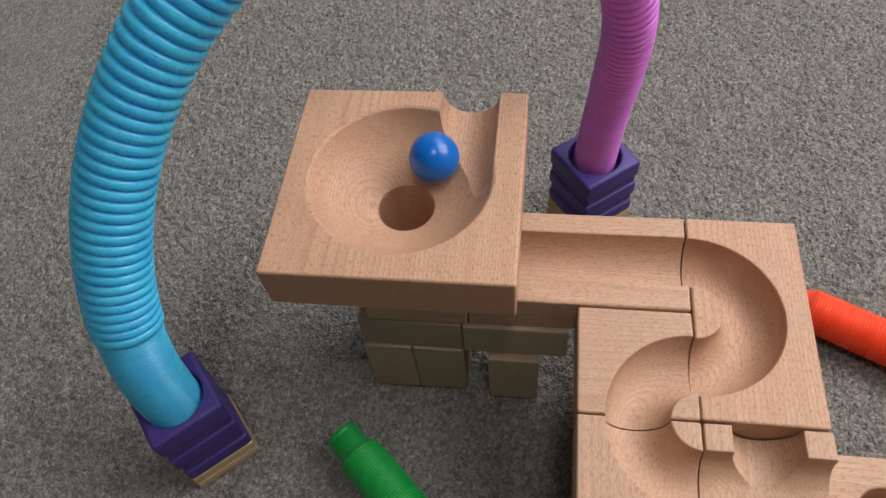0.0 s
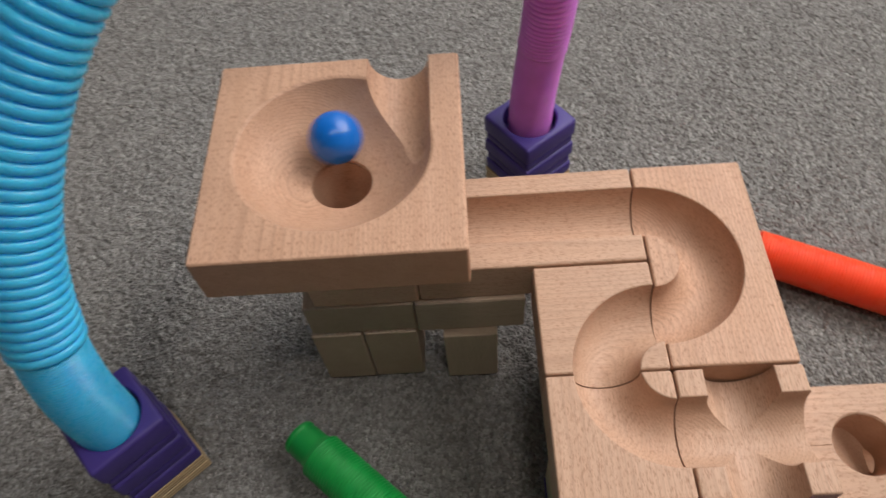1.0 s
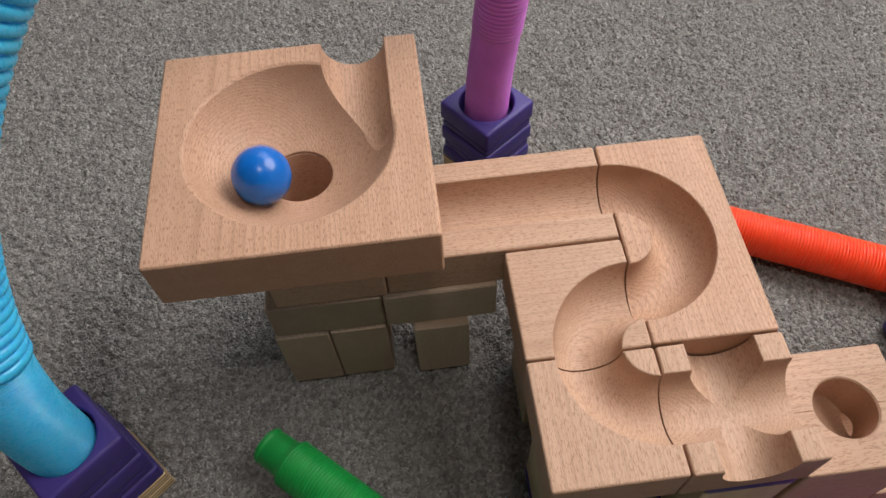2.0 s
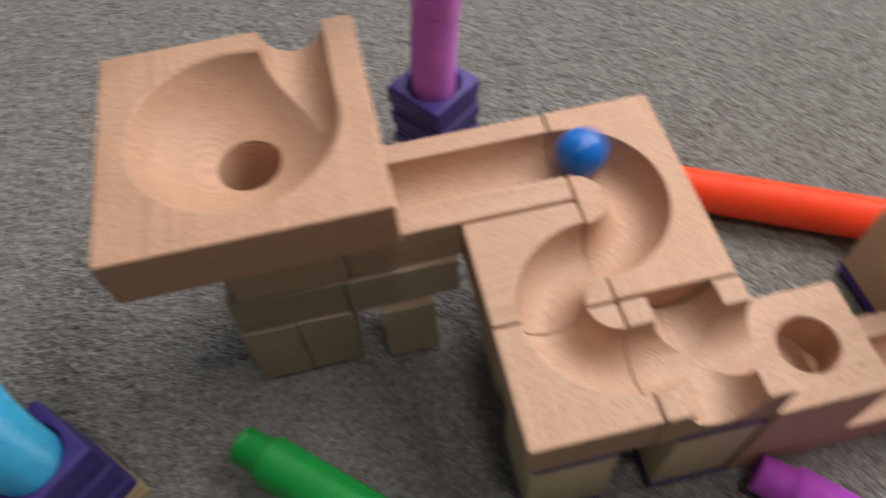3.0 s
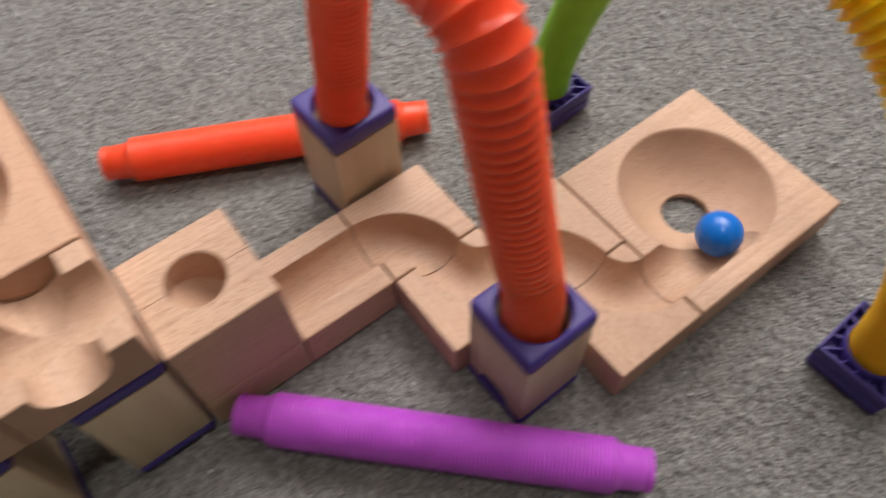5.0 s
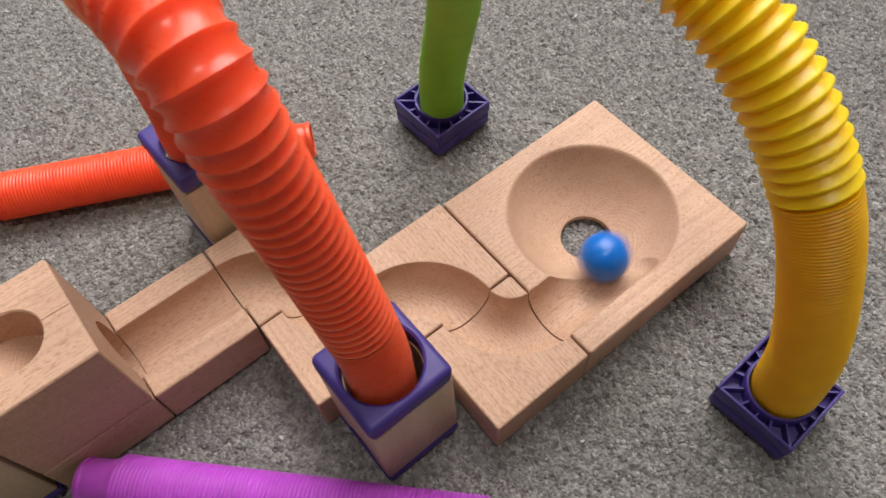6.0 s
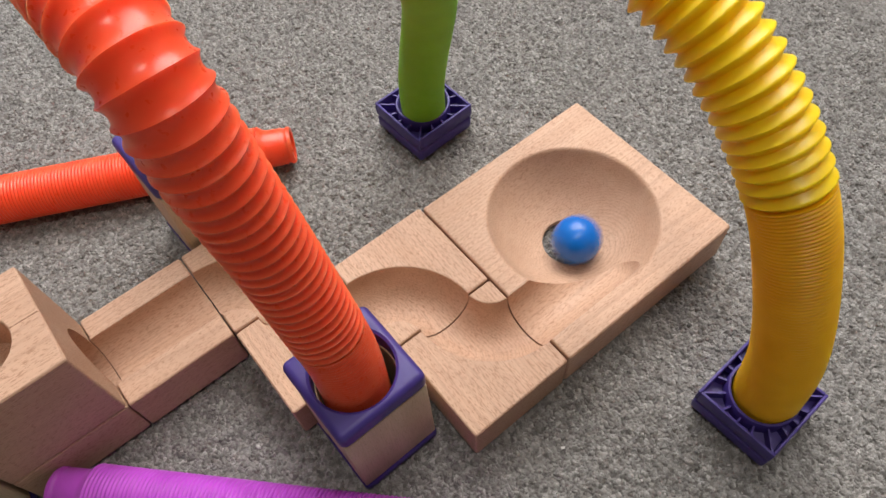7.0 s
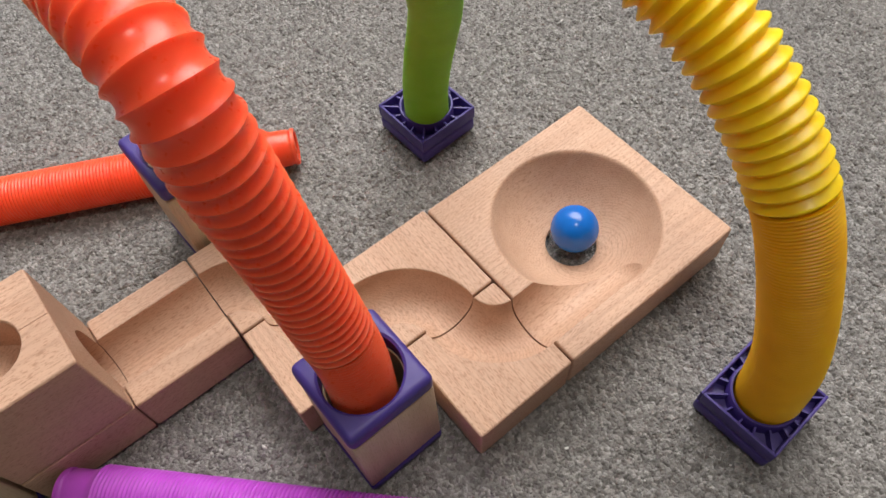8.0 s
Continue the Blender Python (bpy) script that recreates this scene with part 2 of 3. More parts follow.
def box(x0, x1, y0, y1, z0, z1, bevel=0.0, segments=3):
    bm = bmesh.new()
    bmesh.ops.create_cube(bm, size=1, matrix=Matrix.Translation(((x0 + x1) / 2, (y0 + y1) / 2, (z0 + z1) / 2)) @ Matrix.Diagonal((x1 - x0, y1 - y0, z1 - z0, 1)))
    if bevel:
        bmesh.ops.bevel(bm, geom=bm.edges[:], offset=bevel, segments=segments, affect="EDGES", profile=0.5)
    return bm


def rings(loops, closed_ends=True):
    """A skin over a row of closed loops of points."""
    bm = bmesh.new()
    rows = [[bm.verts.new(p) for p in loop] for loop in loops]
    n = len(rows[0])
    for a, b in zip(rows, rows[1:]):
        for i in range(n):
            bm.faces.new((a[i], a[(i + 1) % n], b[(i + 1) % n], b[i]))
    if closed_ends:
        bm.faces.new(rows[0][::-1])
        bm.faces.new(rows[-1])
    bmesh.ops.recalc_face_normals(bm, faces=bm.faces[:])
    return bm


# the groove that every track block shares: half round, with softened lips
GW, GD = 0.0155, 0.0195


def groove_profile(width=GW, depth=GD):
    lip = 0.0011
    pts = [(-width - lip, 0.006), (-width - lip, 0.0)]
    pts += [(-width - lip + lip * math.sin(a), -lip + lip * math.cos(a)) for a in (0.5, 1.05)]
    n = 18
    side = depth - width
    for i in range(n + 1):
        a = math.pi + math.pi * i / n
        pts.append((width * math.cos(a), -side + width * math.sin(a)))
    pts += [(width + lip - lip * math.sin(a), -lip + lip * math.cos(a)) for a in (1.05, 0.5)]
    pts += [(width + lip, 0.0), (width + lip, 0.006)]
    return pts


def groove(path, top, width=GW, depth=GD):
    """A cutter swept along points of the plan; path: (x, y, direction in degrees)."""
    prof = groove_profile(width, depth)
    loops = []
    for x, y, d, *share in path:
        c, s = math.cos(radians(d)), math.sin(radians(d))
        q = share[0] if share else 1.0
        loops.append([(x + s * u * q, y - c * u * q, top + (v if v > 0 else v * q)) for u, v in prof])
    return rings(loops)


def round_end(path, width=GW):
    """The path with a ball-nosed run-out; rows then carry the share of the groove's width."""
    x, y, d = path[-1]
    out = [(*p, 1.0) for p in path]
    for k in range(1, 8):
        a = radians(k * 12.6)
        out.append((x + width * math.sin(a) * math.cos(radians(d)), y + width * math.sin(a) * math.sin(radians(d)), d, math.cos(a)))
    return out


def line_path(x0, y0, x1, y1):
    d = math.degrees(math.atan2(y1 - y0, x1 - x0))
    return [(x0, y0, d), (x1, y1, d)]


def arc_path(cx, cy, r, a0, a1, lead=0.006, n=28):
    """An arc about (cx, cy) with straight leads that run out of the block."""
    turn = 90 if a1 > a0 else -90
    pts = [(cx + r * math.cos(radians(a)), cy + r * math.sin(radians(a)), a + turn) for a in [a0 + (a1 - a0) * i / n for i in range(n + 1)]]
    x, y, d = pts[0]
    first = (x - lead * math.cos(radians(d)), y - lead * math.sin(radians(d)), d)
    x, y, d = pts[-1]
    last = (x + lead * math.cos(radians(d)), y + lead * math.sin(radians(d)), d)
    return [first, *pts, last]


def lathe(profile, cx, cy, n=96):
    """profile: rows of (radius, z) from top to bottom."""
    return rings([[(cx + r * math.cos(2 * math.pi * i / n), cy + r * math.sin(2 * math.pi * i / n), z) for i in range(n)] for r, z in profile])


def bowl_cutter(cx, cy, top, rim, lift, ball, hole, bottom):
    """Ball-nosed bowl down to a round hole, with softened rim and hole edge."""
    prof = [(rim + 0.0012, top + 0.004), (rim + 0.0012, top), (rim + 0.0004, top - 0.0003)]
    a0 = math.acos(lift / ball) - 0.02
    a1 = math.asin((hole + 0.0008) / ball)
    for i in range(25):
        a = a0 + (a1 - a0) * i / 24
        prof.append((ball * math.sin(a), top + lift - ball * math.cos(a)))
    z = prof[-1][1]
    prof += [(hole + 0.0002, z - 0.0005), (hole, z - 0.0012), (hole, bottom)]
    return lathe(prof, cx, cy)


def carve(bm, cutters, name):
    """The block less all its cutters, as a new mesh."""
    ob = bpy.data.objects.new("carving", mesh_of(bm, "carving"))
    scene.collection.objects.link(ob)
    tools = []
    for c in cutters:
        t = bpy.data.objects.new("cutter", mesh_of(c, "cutter"))
        scene.collection.objects.link(t)
        mod = ob.modifiers.new("cut", "BOOLEAN")
        mod.operation, mod.solver, mod.object = "DIFFERENCE", "EXACT", t
        tools.append(t)
    me = bpy.data.meshes.new_from_object(ob.evaluated_get(bpy.context.evaluated_depsgraph_get()))
    me.name = name
    for t in tools:
        bpy.data.objects.remove(t)
    bpy.data.objects.remove(ob)
    return me


def block(name, mesh, mat, label, category="track block", group=""):
    """A wooden block of one mesh, with its origin kept at the middle of its base."""
    co = np.empty(len(mesh.vertices) * 3)
    mesh.vertices.foreach_get("co", co)
    co = co.reshape(-1, 3)
    base = (co.min(0) + co.max(0)) / 2
    base[2] = co[:, 2].min()
    mesh.transform(Matrix.Translation(-Vector(base)))
    ob = new(name, finish(mesh, mat, 28))
    ob.location = base
    mod = ob.modifiers.new("even_normals", "WEIGHTED_NORMAL")
    mod.keep_sharp = True
    return tagged(ob, label, category, group)


def turned(ob, degrees):
    ob.rotation_euler[2] = radians(degrees)
    return ob


# ---- the room ----
def room():
    wide, deep, cell = 1.20, 1.02, 0.0014
    # pile carpet: one sheet, finely broken up where the toys stand, plain further out
    n, k = int(wide / cell), int(deep / cell)
    xs = np.linspace(-0.55, -0.55 + wide, n + 1)
    ys = np.linspace(-0.36, -0.36 + deep, k + 1)
    rng = np.random.default_rng(4)
    gx, gy = np.meshgrid(xs, ys)
    h = rng.random((k + 1, n + 1))
    soft = (h + np.roll(h, 1, 0) + np.roll(h, 1, 1) + np.roll(np.roll(h, 1, 0), 1, 1)) / 4
    z = -0.0042 + 0.0036 * (0.35 * h + 0.65 * np.clip(2.2 * (soft - 0.5) + 0.6, 0, 1))
    z[0, :] = z[-1, :] = z[:, 0] = z[:, -1] = -0.002
    jx, jy = (rng.random((2, k + 1, n + 1)) - 0.5) * cell * 0.7
    for j in (jx, jy):
        j[0, :] = j[-1, :] = j[:, 0] = j[:, -1] = 0
    verts = np.stack([gx + jx, gy + jy, z], -1).reshape(-1, 3)
    i = np.arange(k * (n + 1)).reshape(k, n + 1)[:, :n].ravel()
    faces = np.stack([i, i + 1, i + n + 2, i + n + 1], -1)
    x0, x1, y0, y1 = xs[0], xs[-1], ys[0], ys[-1]
    outer = np.array([(-1.8, -1.8, -0.002), (1.1, -1.8, -0.002), (1.1, 1.6, -0.002), (-1.8, 1.6, -0.002), (x0, y0, -0.002), (x1, y0, -0.002), (x1, y1, -0.002), (x0, y1, -0.002)])
    count = len(verts)
    verts = np.concatenate([verts, outer])
    ring = np.array([(0, 1, 5, 4), (1, 2, 6, 5), (2, 3, 7, 6), (3, 0, 4, 7)]) + count
    faces = np.concatenate([faces, ring])
    me = bpy.data.meshes.new("carpet")
    me.vertices.add(len(verts))
    me.vertices.foreach_set("co", verts.ravel())
    me.loops.add(len(faces) * 4)
    me.loops.foreach_set("vertex_index", faces.ravel())
    me.polygons.add(len(faces))
    me.polygons.foreach_set("loop_start", np.arange(len(faces)) * 4)
    me.update(calc_edges=True)
    me.validate()
    me.materials.append(carpet)
    me.polygons.foreach_set("use_smooth", [True] * len(me.polygons))
    tagged(new("floor", me), "grey heathered cut-pile carpet", "carpet", kind="structure")

    def wall(name, bm, mat):
        tagged(new(name, finish(mesh_of(bm, name), mat, 0)), "plain painted wall, out of view", "wall", kind="structure")

    def pierced(name, axis, at, lo, hi, w0, w1):
        """A wall with one window opening, 0.85 to 2.2 m high."""
        bm = bmesh.new()
        for a0, a1, z0, z1 in ((lo, w0, 0, 2.4), (w1, hi, 0, 2.4), (w0, w1, 0, 0.85), (w0, w1, 2.2, 2.4)):
            lo3, hi3 = ((at, a0, z0), (at + 0.12, a1, z1)) if axis == 0 else ((a0, at, z0), (a1, at + 0.12, z1))
            c = [(p + q) / 2 for p, q in zip(lo3, hi3)]
            bmesh.ops.create_cube(bm, size=1, matrix=Matrix.Translation(c) @ Matrix.Diagonal((*[q - p for p, q in zip(lo3, hi3)], 1)))
        wall(name, bm, wall_paint)

    pierced("wall_east", 0, 1.1, -1.8, 1.6, -0.2, 1.4)
    # the opening in this unseen wall is assumed, to suit the north fill
    pierced("wall_north", 1, 1.6, -1.92, 1.22, -0.25, 0.95)
    # unseen walls, made dark to hold back fill light
    wall("wall_west", box(-1.92, -1.8, -1.8, 1.6, 0, 2.4), low_bounce_paint)
    wall("wall_south", box(-1.92, 1.22, -1.92, -1.8, 0, 2.4), low_bounce_paint)
    tagged(new("ceiling", finish(mesh_of(box(-1.92, 1.22, -1.92, 1.72, 2.4, 2.5), "ceiling"), ceiling_paint, 0)), "plain white ceiling", "ceiling", kind="structure")


room()

# ---- the wooden run, in the order in which the ball meets it ----
EDGE = 0.0016
G1 = "wooden marble run blocks"
# upper funnel
FX, FY, FTOP = -0.1546, 0.0980, 0.179
funnel = carve(
    box(-0.2164, -0.0912, 0.0350, 0.1590, 0.1495, FTOP, 0.0018),
    [bowl_cutter(FX, FY, FTOP, 0.0485, 0.0235, 0.0538, 0.0154, 0.14), groove(round_end(line_path(FX + 0.0318, FY + 0.07, FX + 0.0316, FY + 0.004)), FTOP, 0.0158, 0.017)],
    "funnel",
)
block("funnel_block", funnel, red_beech, "square beech funnel block with a round bowl and entry notch", group=G1)

# drop shaft under the funnel, out through its side
shaft = carve(
    box(-3 * U, -2 * U - 0.0006, U, 2 * U, 0.09, 0.149, EDGE),
    [lathe([(0.0160, 0.16), (0.0160, 0.103), (0.011, 0.099)], FX, FY - 0.001, 40), groove(line_path(-2.5 * U, 1.5 * U, -1.9 * U, 1.5 * U), 0.1205, 0.0155, 0.019), box(-2.5 * U, -1.9 * U, 1.5 * U - 0.0155, 1.5 * U + 0.0155, 0.118, 0.130)],
    "shaft",
)
block("shaft_block", shaft, beech[0], "beech cube with a vertical shaft under the funnel", group=G1)
straight = carve(box(-2 * U, -0.0004, U + 0.0008, 2 * U + 0.001, 0.09, 0.12, EDGE), [groove(line_path(-2.2 * U, 1.53 * U, 0.2 * U, 1.53 * U), 0.12)], "straight")
block("straight_block", straight, beech[0], "long straight beech track block with a half-round groove", group=G1)
uturn = carve(box(0.0002, U, 0.0006, 2 * U + 0.001, 0.09, 0.12, EDGE), [groove(arc_path(0.0, 1.0 * U, 0.0313, 90, -90), 0.12)], "uturn")
turned(block("u_turn_block", uturn, red_beech, "beech block with a half-circle groove turning the ball back", group=G1), -0.3)


def curve_block(x, y, cx, cy, a0, a1, top, mat, label, y_size=U):
    me = carve(box(x + 0.0004, x + U - 0.0004, y + 0.0004 + (U - y_size), y + U - 0.0004, top - 0.03, top, EDGE), [groove(arc_path(cx, cy, 0.0302, a0, a1), top)], "curve")
    return block("curve_block", me, mat, label, group=G1)


CURVE = "square beech track block with a quarter-turn groove"
curve_block(-U, 0, 0, 0, 90, 180, 0.12, beech[0], CURVE)
curve_block(-U, -U, 0, 0, 180, 270, 0.12, beech[1], CURVE + " on a pale leg")
cross = carve(
    box(0.0004, U, -U, -0.0004, 0.09, 0.12, EDGE),
    [groove(line_path(-0.01, -U / 2, U + 0.01, -U / 2), 0.12, 0.0158, 0.0196), groove(line_path(U / 2, 0.01, U / 2, -U - 0.01), 0.12, 0.0162, 0.0193)],
    "cross",
)
block("crossing_block", cross, beech[1], "beech crossing block with two grooves meeting in the middle", group=G1)


def ramp_shaft(cx, cy, r, top, high, low_end, n=56):
    """A round shaft whose floor slopes down towards +x."""
    turns = [2 * math.pi * i / n for i in range(n)]

    def floor_at(x):
        return high + (low_end - high) * (x - cx + r) / (2 * r)

    loops = [[(cx + q * math.cos(a), cy + q * math.sin(a), z) for a in turns] for q, z in ((r + 0.0009, top + 0.006), (r + 0.0009, top), (r + 0.0002, top - 0.0006), (r, top - 0.0014))]
    loops.append([(cx + r * math.cos(a), cy + r * math.sin(a), floor_at(cx + r * math.cos(a))) for a in turns])
    loops.append([(cx + 0.6 * r * math.cos(a), cy + 0.6 * r * math.sin(a), floor_at(cx + 0.6 * r * math.cos(a)) - 0.003) for a in turns])
    return rings(loops)


# the cube with the drop hole, and the block below it
hole = carve(
    box(U + 0.0008, 2 * U, -U, -0.0004, 0.03, 0.09, EDGE),
    [
        ramp_shaft(0.0908, -0.0305, 0.0148, 0.0898, 0.081, 0.059),
        rings([[(x, -0.03 + 0.0148 * math.cos(a), 0.0285 + (0.0345 if math.sin(a) > 0 else 0.012) * math.sin(a)) for a in [2 * math.pi * i / 40 for i in range(40)]] for x in (0.1030, 0.13)]),
        box(0.1054, 0.125, -0.0303, -0.0299, 0.0893, 0.095),
        box(0.05, 0.0762, -0.0303, -0.0299, 0.0893, 0.095),
    ],
    "drop",
)
block("drop_block", hole, beech[0], "beech cube with a round drop hole in its top", group=G1)
under = carve(box(U + 0.0008, 2 * U, -U, -0.0004, 0.0, 0.0298, EDGE), [groove(line_path(0.102, -U / 2, 2.2 * U, -U / 2), 0.03)], "under")
block("outlet_block", under, beech[0], "low beech outlet block under the drop cube", group=G1)
low = carve(box(2 * U + 0.0004, 3 * U - 0.0003, -U, -0.0004, 0.0, 0.03, EDGE), [groove(line_path(1.9 * U, -U / 2 + 0.0002, 3.1 * U, -U / 2 + 0.0002), 0.03)], "low")
block("straight_block", low, beech[0], "short straight beech track block on the carpet", group=G1)
curve_block(3 * U, -U, 3 * U, -U, 90, 0, 0.03, beech[0], CURVE + " on the carpet")
curve_block(3 * U, -2 * U, 4 * U, -U, 180, 270, 0.03, beech[1], CURVE + " beside a tube holder", 0.0556)
curve_block(4 * U, -2 * U, 4 * U, -2 * U, 90, 0, 0.03, beech[1], CURVE + " on the carpet")
curve_block(4 * U, -3 * U, 5 * U, -2 * U, 180, 270, 0.03, beech[1], CURVE + " beside the lower funnel")
# lower funnel
LX, LY = 6 * U, -2 * U
lower = carve(
    box(LX - U + 0.0005, LX + U - 0.0005, LY - U + 0.0005, LY + U - 0.002, 0.0, 0.03, 0.0018),
    [bowl_cutter(LX, LY, 0.03, 0.047, 0.0235, 0.0525, 0.0147, -0.01), groove(round_end(line_path(4.8 * U, -2.5 * U, LX, -2.5 * U)), 0.03)],
    "lower_funnel",
)
block("funnel_block", lower, beech[0], "square beech funnel block with a round bowl, flat on the carpet", group=G1)


# ---- what holds the upper run up ----
def plain_block(x0, x1, y0, y1, z0, z1, mat, label):
    bm = box(x0, x1, y0, y1, z0, z1, 0.0014)
    return block("building_block", mesh_of(bm, "building_block"), mat, label, "building block", "plain supporting blocks")


# these supports carry the shade under the run in their wood colour
plain_block(-0.1868, -0.1246, 0.0588, 0.1200, 0.06, 0.09, shaded_beech[1], "flat beech building block carrying the shaft cube")
plain_block(-0.1878, -0.1574, 0.0568, 0.1170, 0.0, 0.0598, shaded_beech[1], "upright beech building block on the carpet")
plain_block(-0.1568, -0.1250, 0.0571, 0.1170, 0.0, 0.0598, shaded_beech[1], "upright beech building block on the carpet")
plain_block(-0.1240, -0.0622, 0.0582, 0.1190, 0.058, 0.0898, shaded_beech[0], "flat beech building block under the straight track")
plain_block(-0.1098, -0.0780, 0.0535, 0.0850, 0.0, 0.0578, shaded_beech[2], "upright beech post on the carpet")
plain_block(0.008, 0.052, 0.02, 0.064, 0.0, 0.0898, shaded_beech[2], "upright beech post under the turning block")
plain_block(-0.052, -0.01, 0.012, 0.052, 0.0, 0.0898, shaded_beech[2], "upright beech post under the curve")


def plate(bm_box, hole_radius, cx, cy, z0, z1):
    return carve(bm_box, [lathe([(hole_radius + 0.0012, z1 + 0.003), (hole_radius + 0.0012, z1), (hole_radius, z1 - 0.0009), (hole_radius, z0 - 0.004)], cx, cy, 48)], "plate")


def mesh_part(name, me, mat, parent, label="", smooth=35):
    ob = new(name, finish(me, mat, smooth))
    ob.parent = parent
    return tagged(ob, label)


def holder(cx, cy, turn, height, foot, cap, label, arch=None, socket=0.0, size=0.0455, category="tube holder"):
    """A wooden box between two indigo plastic plates; the upper one may hold a tube."""
    top = new("tube_holder" if socket else "box_leg")
    top.matrix_basis = pose(cx, cy, 0, 0, 0, turn)
    s = size / 2
    w = s - 0.0006
    cuts = []
    if arch:
        for (ax, ay) in arch:
            loop = [(0.0118 * math.cos(math.pi * i / 16), 0.0118 * math.sin(math.pi * i / 16)) for i in range(17)]
            loop = [(-0.0118, -0.02), *loop[::-1], (0.0118, -0.02)]
            if ax:
                cuts.append(rings([[(d, u, foot + 0.0 + v) for u, v in loop] for d in (ax * 0.012, ax * 0.03)]))
            else:
                cuts.append(rings([[(u, d, foot + 0.0 + v) for u, v in loop] for d in (ay * 0.012, ay * 0.03)]))
    if socket:
        cuts.append(lathe([(socket - 0.0006, height), (socket - 0.0006, foot + 0.012)], 0, 0, 48))
    body = box(-w, w, -w, w, foot, height - cap, 0.0011)
    me = carve(body, cuts, "body") if cuts else mesh_of(body, "body")
    mesh_part("body", me, pine[2], top, "pale varnished wooden box body")
    mesh_part("base_plate", mesh_of(box(-s, s, -s, s, 0.0, foot, 0.0024), "base_plate"), indigo, top, "indigo plastic plate")
    capbox = box(-s, s, -s, s, height - cap, height, 0.0032, 4)
    me = plate(capbox, socket, 0, 0, height - cap, height) if socket else mesh_of(capbox, "cap")
    mesh_part("cap", me, indigo, top, "indigo plastic cap")
    return tagged(top, label, category, "wooden boxes with indigo plates")


holder(-0.0338, -0.0368, 0, 0.0898, 0.008, 0.011, "pale wooden box leg with indigo plastic ends", size=0.0440, category="support leg")
holder(0.0370, -0.0375, 0, 0.0898, 0.008, 0.011, "pale wooden box leg with indigo plastic ends", size=0.0440, category="support leg")
holder(0.2099, -0.1376, 0.8, 0.0835, 0.008, 0.012, "wooden tube holder with indigo cap and arched side opening", [(-1, 0)], 0.0182, size=0.0443)
holder(0.2088, 0.0250, 2.5, 0.0840, 0.008, 0.012, "wooden tube holder with indigo cap behind the low track", [(0, -1)], 0.0178, size=0.0446)


def stacked_holder(cx, cy, turn, height, foot, label):
    """Indigo plates piled on a plywood foot; the tube stands in the topmost."""
    top = new("tube_holder")
    top.matrix_basis = pose(cx, cy, 0, 0, 0, turn)
    s = 0.0218
    mesh_part("foot", mesh_of(box(-s, s, -s, s, 0.0, foot / 2 - 0.0002, 0.0012), "foot"), ply, top, "bare plywood square")
    mesh_part("foot", mesh_of(box(-s, s, -s, s, foot / 2, foot, 0.0012), "foot"), ply, top, "bare plywood square")
    step = (height - foot) / 5
    z = foot
    for k, (share, inset) in enumerate(((1.0, 0.0), (0.7, 0.0008), (1.2, -0.0003), (0.7, 0.0006), (1.4, -0.0004))):
        h = share * step
        b = box(-s + inset, s - inset, -s + inset, s - inset, z, z + h - 0.0002, 0.0022, 3)
        me = plate(b, 0.0178, 0, 0, z, z + h) if k == 4 else mesh_of(b, "plate")
        mesh_part("plate", me, indigo, top, "indigo plastic plate")
        z += h
    return tagged(top, label, "tube holder", "stacked indigo tube holders")


stacked_holder(-0.2895, 0.0060, 41.3, 0.0800, 0.017, "stacked indigo plastic plates on plywood holding a blue tube")
stacked_holder(-0.0458, 0.2030, 36.9, 0.0785, 0.025, "stacked indigo plastic plates on plywood holding a purple tube")


def lattice_holder(cx, cy, turn, label):
    """Two plates lying rib side up: a rim, a round socket and ribs between."""
    top = new("tube_holder")
    top.matrix_basis = pose(cx, cy, 0, 0, 0, turn)
    s = 0.0217
    mesh_part("base_plate", mesh_of(box(-s, s, -s, s, 0.0, 0.0098, 0.002), "base_plate"), indigo, top)
    mesh_part("floor_plate", mesh_of(box(-s, s, -s, s, 0.0102, 0.0130, 0.0012), "floor_plate"), indigo, top)
    z0, z1, t = 0.0115, 0.0205, 0.0016
    for a in range(4):
        m = Matrix.Rotation(radians(90 * a), 4, "Z")
        me = mesh_of(box(-s, s - t, s - t, s, z0, z1, 0.0006, 2), "rim")
        me.transform(m)
        mesh_part("rim", me, indigo, top)
    tube = lathe([(0.0172, z0), (0.0172, z1 + 0.0012), (0.0168, z1 + 0.0018), (0.0158, z1 + 0.0018), (0.0154, z1 + 0.0012), (0.0154, z0)], 0, 0, 56)
    mesh_part("socket", mesh_of(tube, "socket"), indigo, top)
    for k in range(16):
        a = 22.5 * k
        reach = min(s / max(abs(math.cos(radians(a))), 1e-3), s / max(abs(math.sin(radians(a))), 1e-3)) - 0.0008
        if reach < 0.0185:
            reach = s - 0.0005
        me = mesh_of(box(0.0166, reach, -0.0005, 0.0005, z0, z1 - 0.0012), "rib")
        me.transform(Matrix.Rotation(radians(a), 4, "Z"))
        mesh_part("rib", me, indigo, top)
    return tagged(top, label, "tube holder", "ribbed indigo tube holders")


lattice_holder(0.3530, 0.0057, 2.4, "ribbed indigo plastic socket plates under a green tube")
lattice_holder(0.3626, -0.2495, 2.9, "ribbed indigo plastic socket plates under a yellow tube")


